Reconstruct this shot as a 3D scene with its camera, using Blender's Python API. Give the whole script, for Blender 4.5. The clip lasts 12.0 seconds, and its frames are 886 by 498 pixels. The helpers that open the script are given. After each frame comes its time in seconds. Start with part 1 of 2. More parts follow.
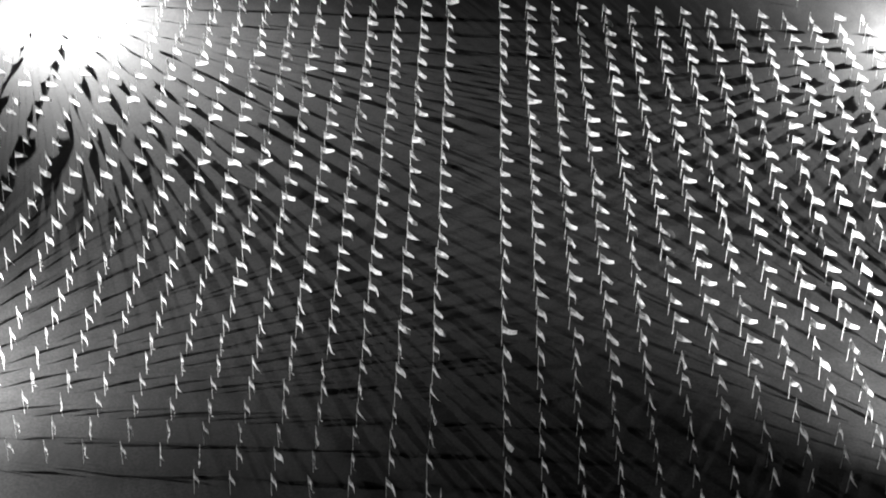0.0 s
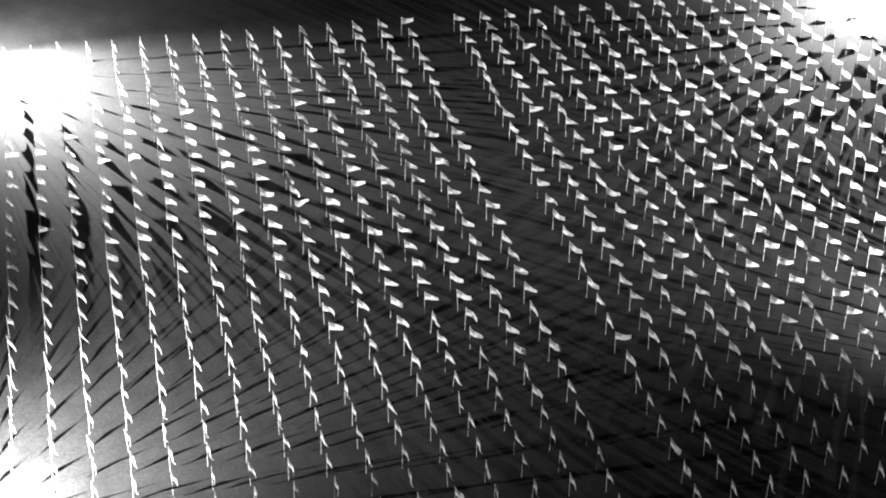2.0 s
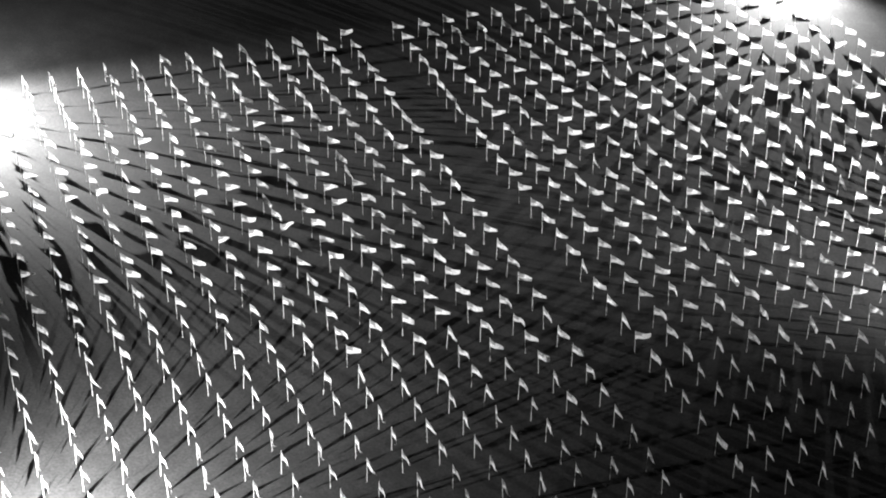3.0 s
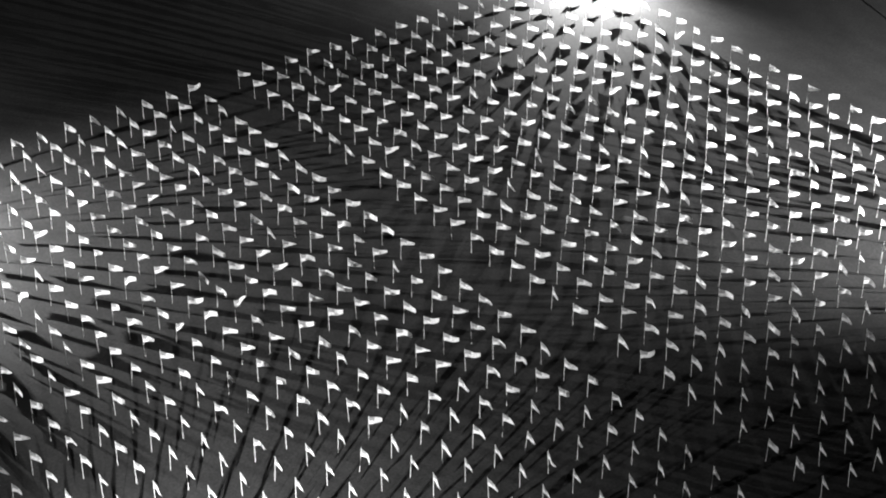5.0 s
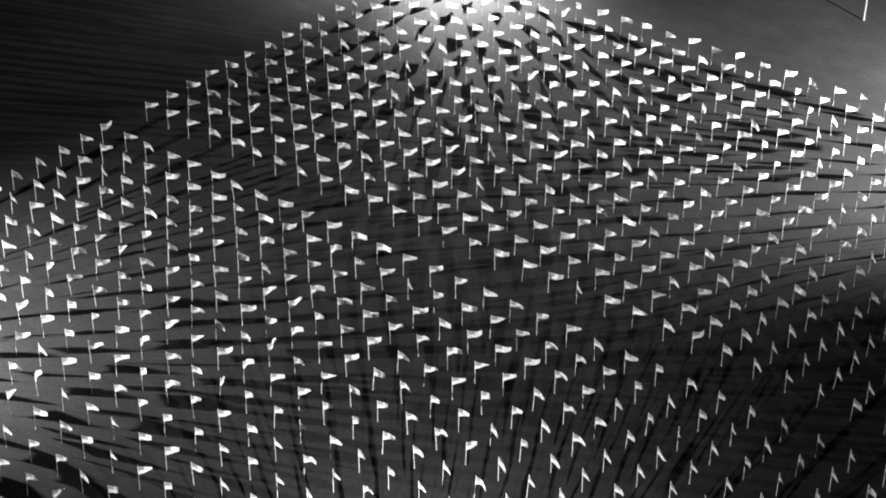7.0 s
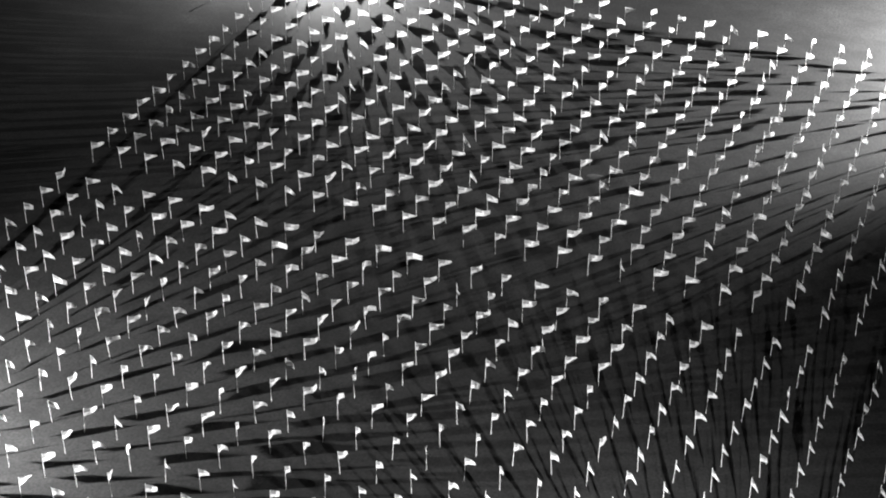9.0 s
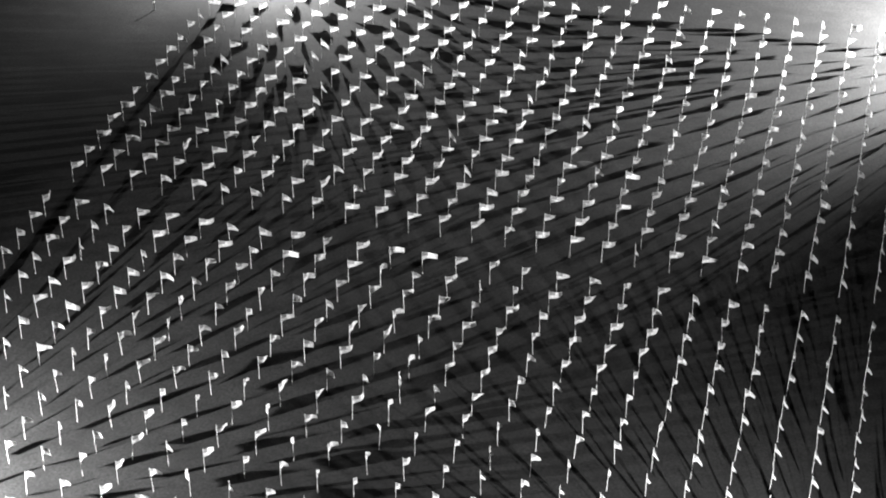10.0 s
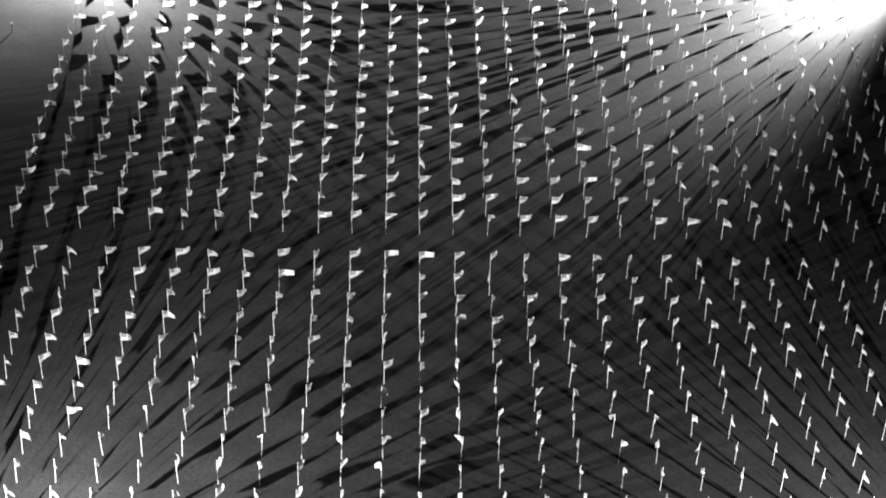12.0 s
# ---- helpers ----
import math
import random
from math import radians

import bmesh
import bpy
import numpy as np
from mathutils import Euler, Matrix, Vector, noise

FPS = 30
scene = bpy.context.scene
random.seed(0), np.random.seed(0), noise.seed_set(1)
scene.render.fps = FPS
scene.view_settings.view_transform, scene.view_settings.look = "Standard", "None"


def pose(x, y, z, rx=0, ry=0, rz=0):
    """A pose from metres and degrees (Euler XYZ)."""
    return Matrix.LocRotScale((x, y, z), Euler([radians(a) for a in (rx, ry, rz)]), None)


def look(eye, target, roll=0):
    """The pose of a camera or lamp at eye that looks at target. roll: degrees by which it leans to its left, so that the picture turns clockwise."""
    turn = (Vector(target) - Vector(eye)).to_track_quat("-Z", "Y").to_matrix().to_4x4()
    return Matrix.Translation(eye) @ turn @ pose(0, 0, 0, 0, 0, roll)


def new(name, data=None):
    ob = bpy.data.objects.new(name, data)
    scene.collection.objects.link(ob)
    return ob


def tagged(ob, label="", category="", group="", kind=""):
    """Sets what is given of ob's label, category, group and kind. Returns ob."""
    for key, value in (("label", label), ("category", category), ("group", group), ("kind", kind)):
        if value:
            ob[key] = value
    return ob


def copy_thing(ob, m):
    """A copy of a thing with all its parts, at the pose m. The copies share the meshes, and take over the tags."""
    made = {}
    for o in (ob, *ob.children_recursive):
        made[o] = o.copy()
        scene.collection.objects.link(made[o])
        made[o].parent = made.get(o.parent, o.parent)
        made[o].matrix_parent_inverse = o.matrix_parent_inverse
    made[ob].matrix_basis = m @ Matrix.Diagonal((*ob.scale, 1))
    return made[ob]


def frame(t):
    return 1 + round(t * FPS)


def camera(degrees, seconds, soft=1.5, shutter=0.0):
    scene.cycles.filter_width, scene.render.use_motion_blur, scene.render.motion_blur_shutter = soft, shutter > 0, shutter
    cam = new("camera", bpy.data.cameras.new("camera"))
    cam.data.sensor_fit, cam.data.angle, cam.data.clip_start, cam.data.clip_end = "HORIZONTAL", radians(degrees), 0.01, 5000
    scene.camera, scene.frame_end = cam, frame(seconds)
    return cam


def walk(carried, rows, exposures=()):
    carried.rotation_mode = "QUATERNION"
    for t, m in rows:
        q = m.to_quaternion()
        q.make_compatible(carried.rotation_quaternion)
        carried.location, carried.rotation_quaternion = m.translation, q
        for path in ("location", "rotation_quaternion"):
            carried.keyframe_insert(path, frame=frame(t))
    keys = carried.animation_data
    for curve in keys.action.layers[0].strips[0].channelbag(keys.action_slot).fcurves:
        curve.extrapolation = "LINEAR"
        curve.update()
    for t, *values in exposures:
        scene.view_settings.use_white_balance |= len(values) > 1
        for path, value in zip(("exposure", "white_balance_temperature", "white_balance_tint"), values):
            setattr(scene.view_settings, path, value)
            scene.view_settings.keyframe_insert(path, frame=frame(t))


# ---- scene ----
# ---- path ----
# seconds, eye x y z, ground point looked at x y, roll
PATH = [
    (0, -2.29, -210.96, 100.11, -2.65, -53.98, 2.12),
    (0.5, -13.01, -210.54, 99.46, -3.89, -53.26, 2.02),
    (1, -23.12, -209.20, 99.03, -5.57, -52.28, 1.86),
    (1.5, -32.79, -207.33, 98.56, -7.45, -51.00, 1.41),
    (2, -42.53, -204.35, 98.04, -8.66, -49.67, 0.97),
    (2.5, -51.75, -200.50, 97.53, -8.59, -48.54, 0.58),
    (3, -60.82, -196.05, 97.48, -7.37, -47.61, 0.39),
    (5, -93.68, -170.72, 98.94, 1.30, -42.64, 0.28),
    (5.5, -101.14, -162.65, 99.10, 2.68, -43.01, 0.71),
    (6, -108.28, -153.97, 99.32, 3.30, -42.97, 0.98),
    (6.5, -114.56, -145.72, 99.24, 3.15, -42.39, 0.90),
    (7, -120.17, -136.70, 99.45, 2.91, -41.77, 0.59),
    (9, -136.90, -96.99, 100.60, 1.98, -39.94, 0.08),
    (9.5, -140.10, -86.67, 100.30, 1.58, -39.45, 0.13),
    (10, -142.14, -76.52, 100.48, 1.29, -39.22, 0.38),
    (10.5, -143.03, -65.71, 100.93, 1.29, -39.17, 0.76),
    (11, -143.38, -55.43, 101.03, 1.41, -39.15, 1.13),
    (11.5, -143.16, -45.47, 101.06, 1.16, -39.66, 1.55),
    (12, -141.86, -35.66, 101.24, 0.80, -40.64, 2.15),
]
cam = camera(26.80, 12.0, soft=2.0)
walk(cam, [(t, look((x, y, z), (tx, ty, 0.0), roll)) for t, x, y, z, tx, ty, roll in PATH],
     exposures=[(0, 0.04), (3, 0.03), (6, -0.08), (9, -0.17), (12, -0.24)])
# ---- end path ----

# ---- night sky, flood lamps ----
STEP = 3.2                      # spacing of the flags
COLS = [c for c in range(-17, 18) if c != 0]
ROWS = 29

world = bpy.data.worlds.new("night")
world.use_nodes = True
world.node_tree.nodes["Background"].inputs[0].default_value = (0.5, 0.5, 0.5, 1)
world.node_tree.nodes["Background"].inputs[1].default_value = 0.0005
scene.world = world
scene.view_settings.exposure = 0.0

# foot x, y in steps; height; heads: compass of the aim in degrees from east, how far out it points, cone, blend, watts
LAMPS = [((18.3, 0.4), 6.8, [(240, 9, 110, 1.0, 205000), (140, 5, 134, 1.0, 130000)]),
         ((-17.6, 0.35), 6.5, [(-40, 9, 108, 1.0, 680000), (45, 9, 134, 1.0, 80000), (-97, 8, 130, 1.0, 80000)]),
         ((-19.2, -26.9), 6.5, [(36, 7.5, 100, 1.0, 660000), (-40, 8, 134, 1.0, 210000), (14, 200, 44, 0.7, 14000)]),
         ((18.6, -30.2), 6.3, [(98, 14.5, 122, 0.8, 880000), (50, 9, 134, 1.0, 270000), (66, 35, 70, 1.0, 110000)])]


def flood_lamp(x, y, z, aim, reach, cone, blend, power):
    data = bpy.data.lights.new("flood_lamp", "SPOT")
    data.energy, data.spot_size, data.spot_blend, data.shadow_soft_size = power, radians(cone), blend, 0.2
    ob = new("flood_lamp", data)
    ob.matrix_world = look((x, y, z), (x + reach * math.cos(radians(aim)), y + reach * math.sin(radians(aim)), 0))
    return ob


for (cx, cy), height, heads in LAMPS:
    for head in heads:
        flood_lamp(cx * STEP, cy * STEP, height, *head)


# ---- materials ----
def material(name, rough=0.7, metal=0.0):
    m = bpy.data.materials.new(name)
    m.use_nodes = True
    b = m.node_tree.nodes["Principled BSDF"]
    b.inputs["Roughness"].default_value = rough
    b.inputs["Metallic"].default_value = metal
    return m, m.node_tree, b


def grey(v):
    return (v, v, v, 1)


def ramp(tree, fac, stops):
    n = tree.nodes.new("ShaderNodeValToRGB")
    while len(n.color_ramp.elements) < len(stops):
        n.color_ramp.elements.new(0.5)
    for e, (p, v) in zip(n.color_ramp.elements, stops):
        e.position, e.color = p, grey(v)
    tree.links.new(fac, n.inputs[0])
    return n.outputs[0]


def noise_tex(tree, scale, detail=4, rough=0.55, stretch=None):
    c = tree.nodes.new("ShaderNodeNewGeometry").outputs["Position"]
    if stretch:
        mp = tree.nodes.new("ShaderNodeMapping")
        mp.inputs["Scale"].default_value = stretch
        tree.links.new(c, mp.inputs[0])
        c = mp.outputs[0]
    n = tree.nodes.new("ShaderNodeTexNoise")
    n.inputs["Scale"].default_value = scale
    n.inputs["Detail"].default_value = detail
    n.inputs["Roughness"].default_value = rough
    tree.links.new(c, n.inputs["Vector"])
    return n.outputs[0]


def mul(tree, a, b):
    n = tree.nodes.new("ShaderNodeMix")
    n.data_type, n.blend_type = "RGBA", "MULTIPLY"
    n.inputs["Factor"].default_value = 1.0
    tree.links.new(a, n.inputs["A"])
    tree.links.new(b, n.inputs["B"])
    return n.outputs["Result"]


def bump(tree, bsdf, height, strength, dist):
    n = tree.nodes.new("ShaderNodeBump")
    n.inputs["Strength"].default_value, n.inputs["Distance"].default_value = strength, dist
    tree.links.new(height, n.inputs["Height"])
    tree.links.new(n.outputs[0], bsdf.inputs["Normal"])


def make_grass():
    m, t, b = material("mown_grass", 1.0)
    big = ramp(t, noise_tex(t, 0.05, 4, 0.55), [(0.32, 0.66), (0.68, 1.28)])
    mid = ramp(t, noise_tex(t, 0.35, 4, 0.6, (1, 0.6, 1)), [(0.32, 0.55), (0.68, 1.4)])
    fine = ramp(t, noise_tex(t, 4.0, 5, 0.7), [(0.35, 0.0065), (0.66, 0.0275)])
    t.links.new(mul(t, mul(t, fine, mid), big), b.inputs["Base Color"])
    b.inputs["Specular IOR Level"].default_value = 0.58
    bump(t, b, noise_tex(t, 6.0, 5, 0.7), 0.2, 0.006)
    return m


def make_cloth(name, lo, hi):
    m, t, b = material(name, 0.8)
    b.inputs["Specular IOR Level"].default_value = 0.15
    c = ramp(t, noise_tex(t, 7.0, 3), [(0.38, lo), (0.6, hi)])
    t.links.new(c, b.inputs["Base Color"])
    tr = t.nodes.new("ShaderNodeBsdfTranslucent")
    t.links.new(c, tr.inputs[0])
    mix = t.nodes.new("ShaderNodeMixShader")
    mix.inputs[0].default_value = 0.4
    t.links.new(b.outputs[0], mix.inputs[1])
    t.links.new(tr.outputs[0], mix.inputs[2])
    t.links.new(mix.outputs[0], t.nodes["Material Output"].inputs[0])
    return m


def make_plain(name, lo, hi, scale, rough, metal=0.0, relief=0.0):
    m, t, b = material(name, rough, metal)
    tex = noise_tex(t, scale, 5, 0.6)
    t.links.new(ramp(t, tex, [(0.3, lo), (0.7, hi)]), b.inputs["Base Color"])
    if relief:
        bump(t, b, tex, 0.6, relief)
    return m


GRASS = make_grass()
WHITE = make_cloth("pale_cloth", 0.66, 0.9)
STRIPE = make_cloth("stripe_cloth", 0.38, 0.62)
CANTON = make_cloth("canton_cloth", 0.20, 0.27)
POLE = make_plain("white_pole_paint", 0.74, 0.84, 20, 0.45)
SAND = make_plain("bare_sand", 0.06, 0.1, 2.5, 0.95, 0, 0.02)
STEEL = make_plain("galvanised_steel", 0.35, 0.5, 6, 0.4, 0.9)
BARK = make_plain("bark", 0.09, 0.16, 9, 0.9, 0, 0.02)
LEAF = make_plain("leaves", 0.10, 0.20, 5, 0.6)
FLAG_MATS = [POLE, WHITE, STRIPE, CANTON]


# ---- small builders ----
def part(name, bm, mat, parent, label=""):
    me = bpy.data.meshes.new(name)
    bm.to_mesh(me)
    bm.free()
    for m in (mat if isinstance(mat, list) else [mat]):
        me.materials.append(m)
    ob = new(name, me)
    if parent:
        ob.parent = parent
    return tagged(ob, label) if label else ob


def tube(bm, points, radii, sides=8, cap=True):
    rings = []
    for k, p in enumerate(points):
        a = Vector(points[max(k - 1, 0)])
        b = Vector(points[min(k + 1, len(points) - 1)])
        d = (b - a).normalized()
        u = d.orthogonal().normalized()
        w = d.cross(u)
        rings.append([bm.verts.new(Vector(p) + radii[k] * (u * math.cos(i * math.tau / sides) + w * math.sin(i * math.tau / sides))) for i in range(sides)])
    for a, b in zip(rings, rings[1:]):
        for i in range(sides):
            f = bm.faces.new((a[i], a[(i + 1) % sides], b[(i + 1) % sides], b[i]))
            f.smooth = True
    if cap:
        bm.faces.new(rings[-1])
        bm.faces.new(rings[0][::-1])


def box(bm, x0, y0, z0, x1, y1, z1):
    v = [bm.verts.new((x, y, z)) for x in (x0, x1) for y in (y0, y1) for z in (z0, z1)]
    for f in ((0, 1, 3, 2), (4, 6, 7, 5), (0, 4, 5, 1), (2, 3, 7, 6), (0, 2, 6, 4), (1, 5, 7, 3)):
        bm.faces.new([v[i] for i in f])


# ---- ground ----
def ground_height(x, y):
    return 0.05 * noise.noise((x * 0.06, (y + 14 * STEP) * 0.06, 3)) - 0.05


def ground():
    me = bpy.data.meshes.new("ground")
    side = np.concatenate([[-4000, -1500, -600, -260], np.linspace(-150, 150, 61), [260, 600, 1500, 4000]])
    n = len(side)
    verts = []
    for y in side:
        for x in side:
            near = abs(x) < 160 and abs(y) < 160
            verts.append((x, y - 14 * STEP, ground_height(x, y - 14 * STEP) if near else -0.05))
    faces = [(r * n + c, r * n + c + 1, (r + 1) * n + c + 1, (r + 1) * n + c) for r in range(n - 1) for c in range(n - 1)]
    me.from_pydata(verts, [], faces)
    for p in me.polygons:
        p.use_smooth = True
    me.materials.append(GRASS)
    return tagged(new("ground", me), "dark mown grass of a wide open field at night", "grass", kind="structure")


ground()

# ---- flags ----
POLE_H = 2.42
POLE_R = 0.016
FLY, HOIST = 1.5, 0.84
NU = 10


def cloth_shape(seed, droop):
    """Vertices, faces and material numbers of one flag streaming along +x from a pole at the origin."""
    rng = random.Random(seed)
    slack = min(1, max(0, (droop - radians(30)) / radians(30)))
    a0 = droop * rng.uniform(0.5, 0.9)
    a1 = droop * rng.uniform(1.05, 1.7)
    amp = rng.uniform(0.10, 0.26)
    freq, ph = rng.uniform(0.7, 1.3), rng.uniform(0, math.tau)
    shear = rng.uniform(-0.9, 0.9)
    taper = rng.uniform(0.42, 0.82)
    lift = rng.uniform(-0.08, 0.08)
    ripple = rng.uniform(0.0, 0.06)
    verts, x, z = [], 0.0, 0.0
    for i in range(NU + 1):
        u = i / NU
        if i:
            a = max(min(a0 + (a1 - a0) * u, radians(66)) + ripple * math.sin(freq * math.tau * u + ph), radians(5))
            x += FLY / NU * math.cos(a) * 0.97
            z -= FLY / NU * math.sin(a)
        h = HOIST * (1 - 0.15 * slack) * (1 - taper * u)
        for j in range(14):
            w = j / 13
            y = amp * min(1, 2.2 * u) * math.sin(freq * math.tau * 0.55 * u + ph + shear * w) + 0.1 * u * w * shear
            verts.append((POLE_R + x + 0.06 * u * w * shear, y, POLE_H - 0.04 + z - w * h + lift * u * w))
    faces, mats = [], []
    for i in range(NU):
        for j in range(13):
            a = i * 14 + j
            faces.append((a, a + 1, a + 15, a + 14))
            mats.append(3 if i < 4 and j < 7 else (2 if j % 2 == 0 else 1))
    return np.array(verts), faces, mats


def pole_shape():
    verts, faces = [], []
    rings = [(-0.12, POLE_R), (POLE_H - 0.03, POLE_R * 0.9), (POLE_H, POLE_R * 1.25), (POLE_H + 0.05, POLE_R * 0.9), (POLE_H + 0.07, 0.004)]
    for z, r in rings:
        for k in range(7):
            verts.append((r * math.cos(k * math.tau / 7), r * math.sin(k * math.tau / 7), z))
    for q in range(len(rings) - 1):
        for k in range(7):
            faces.append((q * 7 + k, q * 7 + (k + 1) % 7, q * 7 + 7 + (k + 1) % 7, q * 7 + 7 + k))
    return np.array(verts), faces


def mesh_of(name, verts, faces, mats, numbers=None):
    me = bpy.data.meshes.new(name)
    me.from_pydata([tuple(v) for v in verts], [], faces)
    for m in mats:
        me.materials.append(m)
    if numbers is not None:
        me.polygons.foreach_set("material_index", np.array(numbers, dtype=np.int32))
    me.polygons.foreach_set("use_smooth", np.ones(len(faces), dtype=bool))
    me.update()
    return me


SHAPES = [cloth_shape(100 + k, radians(4 + 3.8 * (k // 3))) for k in range(54)]
LIMP_FROM = 36
POLE_V, POLE_F = pole_shape()


def flag_model(k):
    e = new("flag")
    e.empty_display_size = 0.3
    p = new("pole", POLE_MESH)
    p.parent = e
    v, f, n = SHAPES[k]
    c = new("cloth", mesh_of("cloth", v, f, FLAG_MATS, n))
    c.parent = e
    limp = k >= LIMP_FROM
    return tagged(e, "limp striped flag hanging down its slim white pole in the grass" if limp
                  else "pale striped flag streaming in the wind from a slim white pole", "flag", "flags in rows on the field")


def flag_spot(c, r, rng):
    """Pose and cloth number of the flag of column c and row r."""
    x, y = c * STEP + rng.gauss(0, 0.06), -r * STEP + rng.gauss(0, 0.06)
    sway = noise.noise((c * 0.13, r * 0.13, 7.3))
    west = min(1, max(0, (-1 - c) / 8))
    middle = min(1, max(0, (r - 2) / 4)) * min(1, max(0, (21 - r) / 4))
    turn = -36 + 22 * west * middle + 14 * sway + rng.gauss(0, 14)
    droop = 24 + 4 * west + 28 * west * max(0, (5 - r) / 5) + 24 * west * min(1, max(0, (r - 13) / 6)) + 8 * sway + rng.gauss(0, 10)
    droop += 46 * (1 - 0.4 * west) * min(1, max(0, (r - 20 - 0.15 * c) / 5)) + 32 * (rng.random() < 0.07)
    droop += (10 + 12 * (1 - middle)) * min(1, max(0, (-8 - c) / 4))
    k = 3 * min(17, max(0, round((droop - 4) / 3.8))) + rng.randrange(3)
    return pose(x, y, 0, rng.gauss(0, 1.6), rng.gauss(0, 1.6), turn), k


spots = [(c, r) for r in range(ROWS) for c in COLS] + [(c, ROWS) for c in range(-7, 8) if c] + [(-0.62, 29.42)]
POLE_MESH = mesh_of("pole", POLE_V, POLE_F, [POLE])
models = {}
rest = []
dice = random.Random(5)
for c, r in spots:
    m, k = flag_spot(c, r, dice)
    if c < 0 and r >= 12:
        if k in models:
            copy_thing(models[k], m)
        else:
            models[k] = flag_model(k)
            models[k].matrix_basis = m
    else:
        rest.append((m, k))


def flag_rows(items):
    """The farther flags, joined into one mesh."""
    verts, faces, numbers, base = [], [], [], 0
    for m, k in items:
        mm = np.array(m)
        for v, f, n in ((POLE_V, POLE_F, [0] * len(POLE_F)), SHAPES[k]):
            verts.append(v @ mm[:3, :3].T + mm[:3, 3])
            faces += [tuple(i + base for i in q) for q in f]
            numbers += n
            base += len(v)
    me = mesh_of("flag_rows", np.concatenate(verts), faces, FLAG_MATS, numbers)
    return tagged(new("flag_rows", me), "long rows of pale striped flags on slim white poles", "flags", kind="stuff")


flag_rows(rest)


# ---- bare patch in the grass ----
def sand_patch(x, y, rx, ry):
    bm = bmesh.new()
    n = 28
    rings = []
    for f, z in ((1.0, -0.03), (0.9, 0.004), (0.45, 0.014)):
        ring = []
        for k in range(n):
            a = k * math.tau / n
            w = f * (1 + 0.16 * noise.noise((math.cos(a) * 1.3, math.sin(a) * 1.3, 5)))
            px, py = x + rx * w * math.cos(a), y + ry * w * math.sin(a)
            ring.append(bm.verts.new((px, py, ground_height(px, py) + z)))
        rings.append(ring)
    for a, b in zip(rings, rings[1:]):
        for k in range(n):
            bm.faces.new((a[k], a[(k + 1) % n], b[(k + 1) % n], b[k])).smooth = True
    bm.faces.new(rings[-1]).smooth = True
    return tagged(part("sand_patch", bm, SAND, None), "small pale bare patch of sand worn into dark grass", "bare patch", kind="structure")


sand_patch(20.3, -49.5, 0.75, 1.15)


# ---- young trees beyond the east edge ----
def leaf_cloud(bm, rng, centre, radius, count):
    for _ in range(count):
        d = Vector((rng.gauss(0, 1), rng.gauss(0, 1), rng.gauss(0, 1))).normalized()
        p = Vector(centre) + d * radius * rng.random() ** 0.4
        t = Vector((rng.gauss(0, 1), rng.gauss(0, 1), rng.gauss(0, 0.6))).normalized()
        b = t.orthogonal().normalized()
        b = (Matrix.Rotation(rng.uniform(0, math.tau), 3, t) @ b) * rng.uniform(0.06, 0.11)
        t = t * rng.uniform(0.12, 0.22)
        bm.faces.new([bm.verts.new(q) for q in (p - t, p + b, p + t, p - b)])


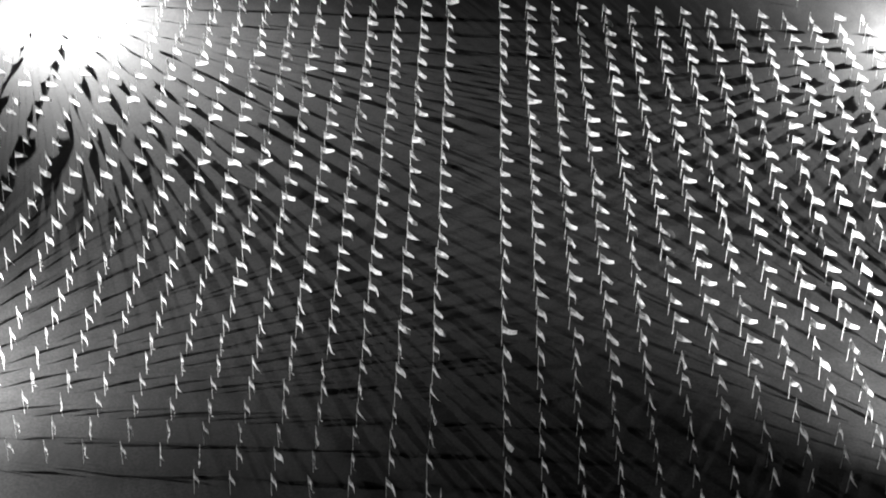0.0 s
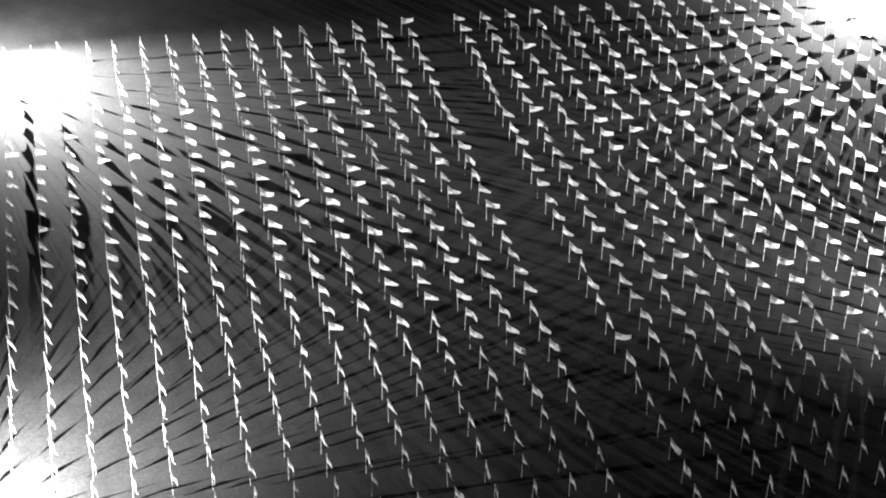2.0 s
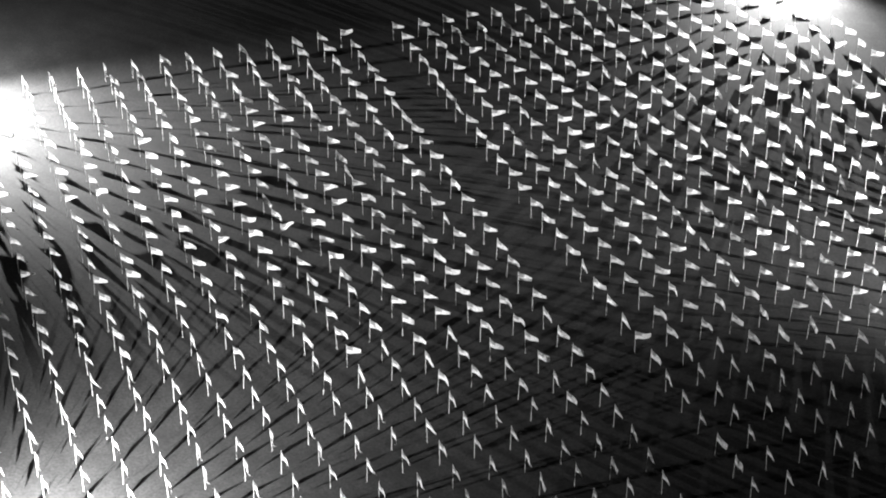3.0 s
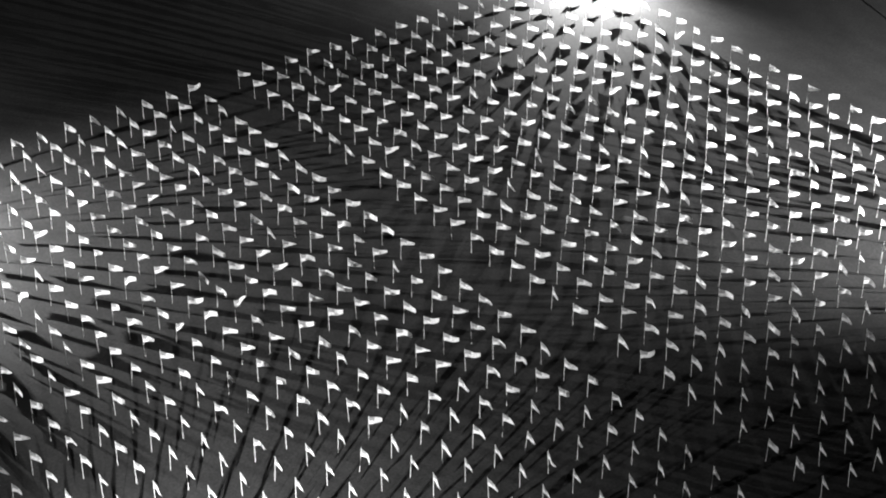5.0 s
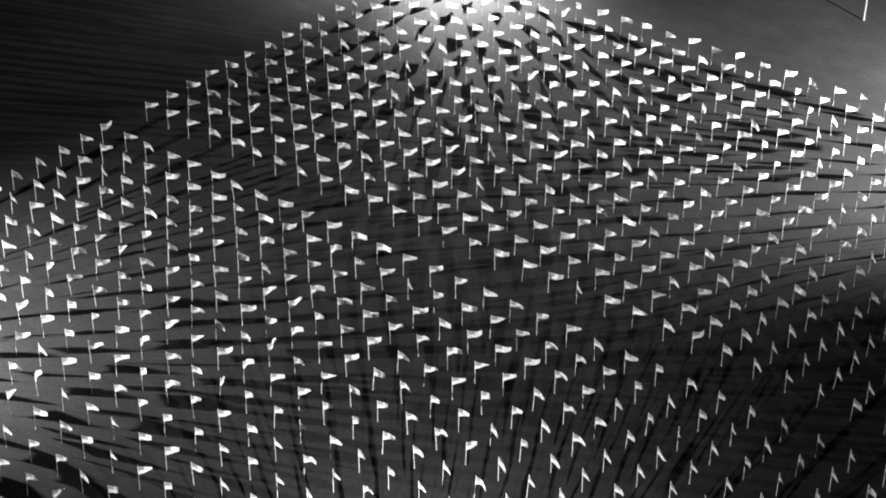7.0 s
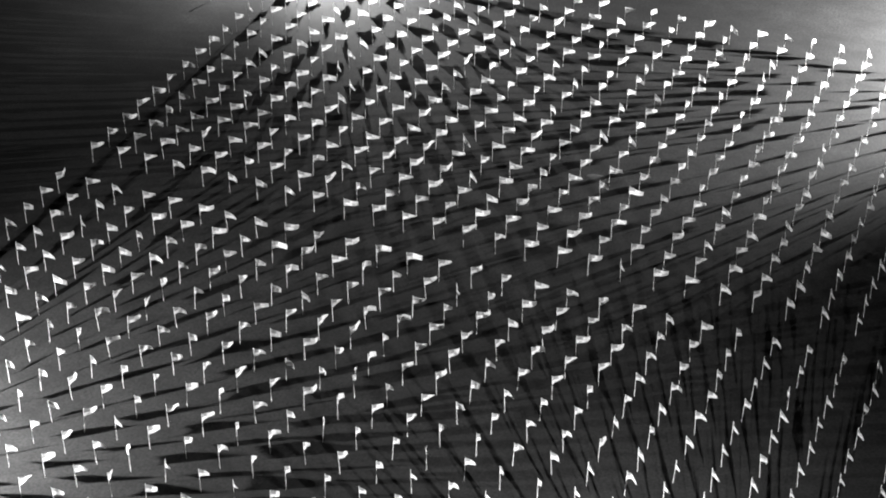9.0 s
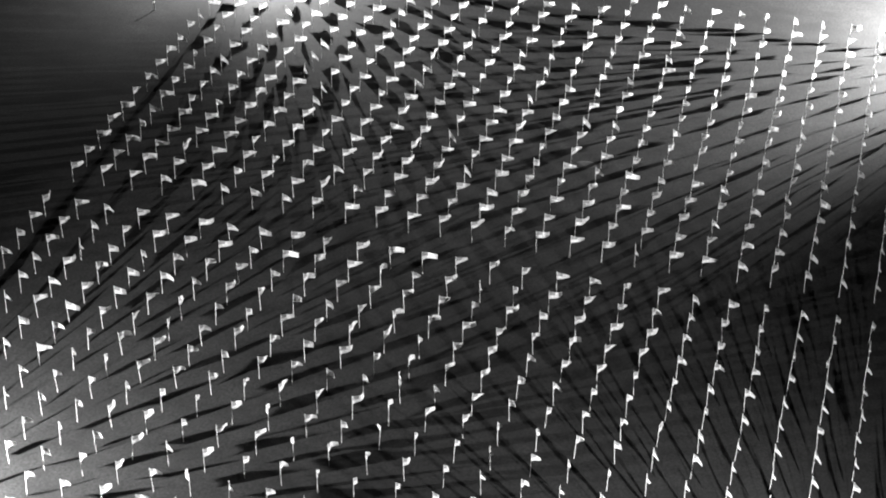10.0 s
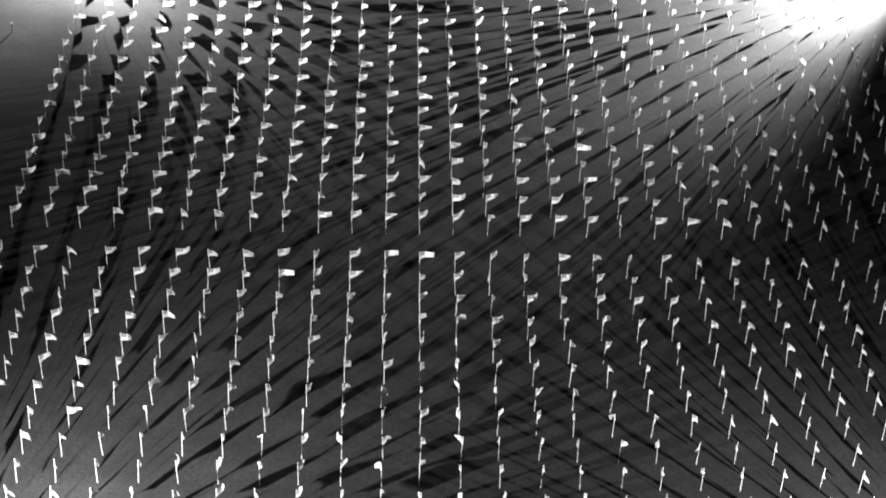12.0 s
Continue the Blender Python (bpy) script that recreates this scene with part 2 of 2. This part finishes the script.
def tree(x, y, height, seed):
    rng = random.Random(seed)
    e = new("tree")
    e.location = (x, y, 0)
    bm = bmesh.new()
    top = height * 0.8
    pts = [(0, 0, -0.15), (0.02, 0.01, 0.5), (0.06, -0.03, top * 0.4), (0.02, 0.05, top * 0.7), (0.08, 0.0, top)]
    tube(bm, pts, [0.16, 0.12, 0.10, 0.07, 0.025])
    clumps = []
    for k in range(9):
        a = k * 2.4 + rng.uniform(-0.4, 0.4)
        z0 = height * rng.uniform(0.38, 0.68)
        r = height * rng.uniform(0.17, 0.32)
        tip = (r * math.cos(a), r * math.sin(a), z0 + height * rng.uniform(0.08, 0.22))
        mid = (0.45 * tip[0], 0.45 * tip[1], z0 + 0.3 * (tip[2] - z0))
        tube(bm, [(0.03, 0, z0 - 0.15), mid, tip], [0.055, 0.04, 0.012], 6)
        clumps.append(tip)
        clumps.append(((mid[0] + tip[0]) / 2, (mid[1] + tip[1]) / 2, (mid[2] + tip[2]) / 2 + 0.25))
    part("trunk", bm, BARK, e)
    clumps.append((0.05, 0, top + 0.2))
    bm = bmesh.new()
    for c in clumps:
        leaf_cloud(bm, rng, c, height * rng.uniform(0.08, 0.14), 90)
    part("crown", bm, LEAF, e)
    return tagged(e, "young leafy tree with a slender pale trunk on dark grass", "tree", "trees along the field edge")


tree(77.9, -36.2, 7.0, 11)
tree(76.8, -50.0, 7.4, 12)


# ---- marker post beyond the north edge ----
def marker_post(x, y):
    e = new("marker_post")
    bm = bmesh.new()
    box(bm, -0.05, -0.05, -0.2, 0.05, 0.05, 0.92)
    bmesh.ops.bevel(bm, geom=bm.edges[:], offset=0.008, segments=1, affect="EDGES")
    part("post", bm, BARK, e)
    bm = bmesh.new()
    box(bm, -0.09, -0.09, 0.92, 0.09, 0.09, 1.06)
    bmesh.ops.bevel(bm, geom=bm.edges[:], offset=0.02, segments=2, affect="EDGES")
    part("cap", bm, POLE, e, "white painted cap")
    e.location = (x, y, 0)
    return tagged(e, "short wooden marker post with a white cap in the grass", "post")


marker_post(41.2, 6.7)


# ---- flood light towers outside the corners ----
def light_tower(x, y, height):
    e = new("light_tower")
    bm = bmesh.new()
    box(bm, -0.7, -0.5, 0.0, 0.7, 0.5, 0.5)
    bmesh.ops.bevel(bm, geom=bm.edges[:], offset=0.05, segments=2, affect="EDGES")
    part("base", bm, STEEL, e)
    bm = bmesh.new()
    tube(bm, [(0, 0, 0.5), (0, 0, 4), (0, 0, height + 0.15)], [0.07, 0.055, 0.04])
    part("mast", bm, STEEL, e)
    bm = bmesh.new()
    tube(bm, [(-0.7, 0, height + 0.15), (0.7, 0, height + 0.15)], [0.035, 0.035])
    part("crossbar", bm, STEEL, e)
    for k in (-0.55, 0.55):
        bm = bmesh.new()
        box(bm, k - 0.2, -0.06, height + 0.18, k + 0.2, 0.06, height + 0.45)
        bmesh.ops.bevel(bm, geom=bm.edges[:], offset=0.02, segments=1, affect="EDGES")
        part("floodlight", bm, STEEL, e)
    turn = math.degrees(math.atan2(-14 * STEP - y, -x)) - 90
    e.matrix_basis = pose(x, y, 0, 0, 0, turn) @ pose(0, -0.35, 0)
    return tagged(e, "tall steel mast with floodlights lighting the flag field", "light tower", "corner light towers")


for (cx, cy), height, heads in LAMPS:
    light_tower(cx * STEP, cy * STEP, height)
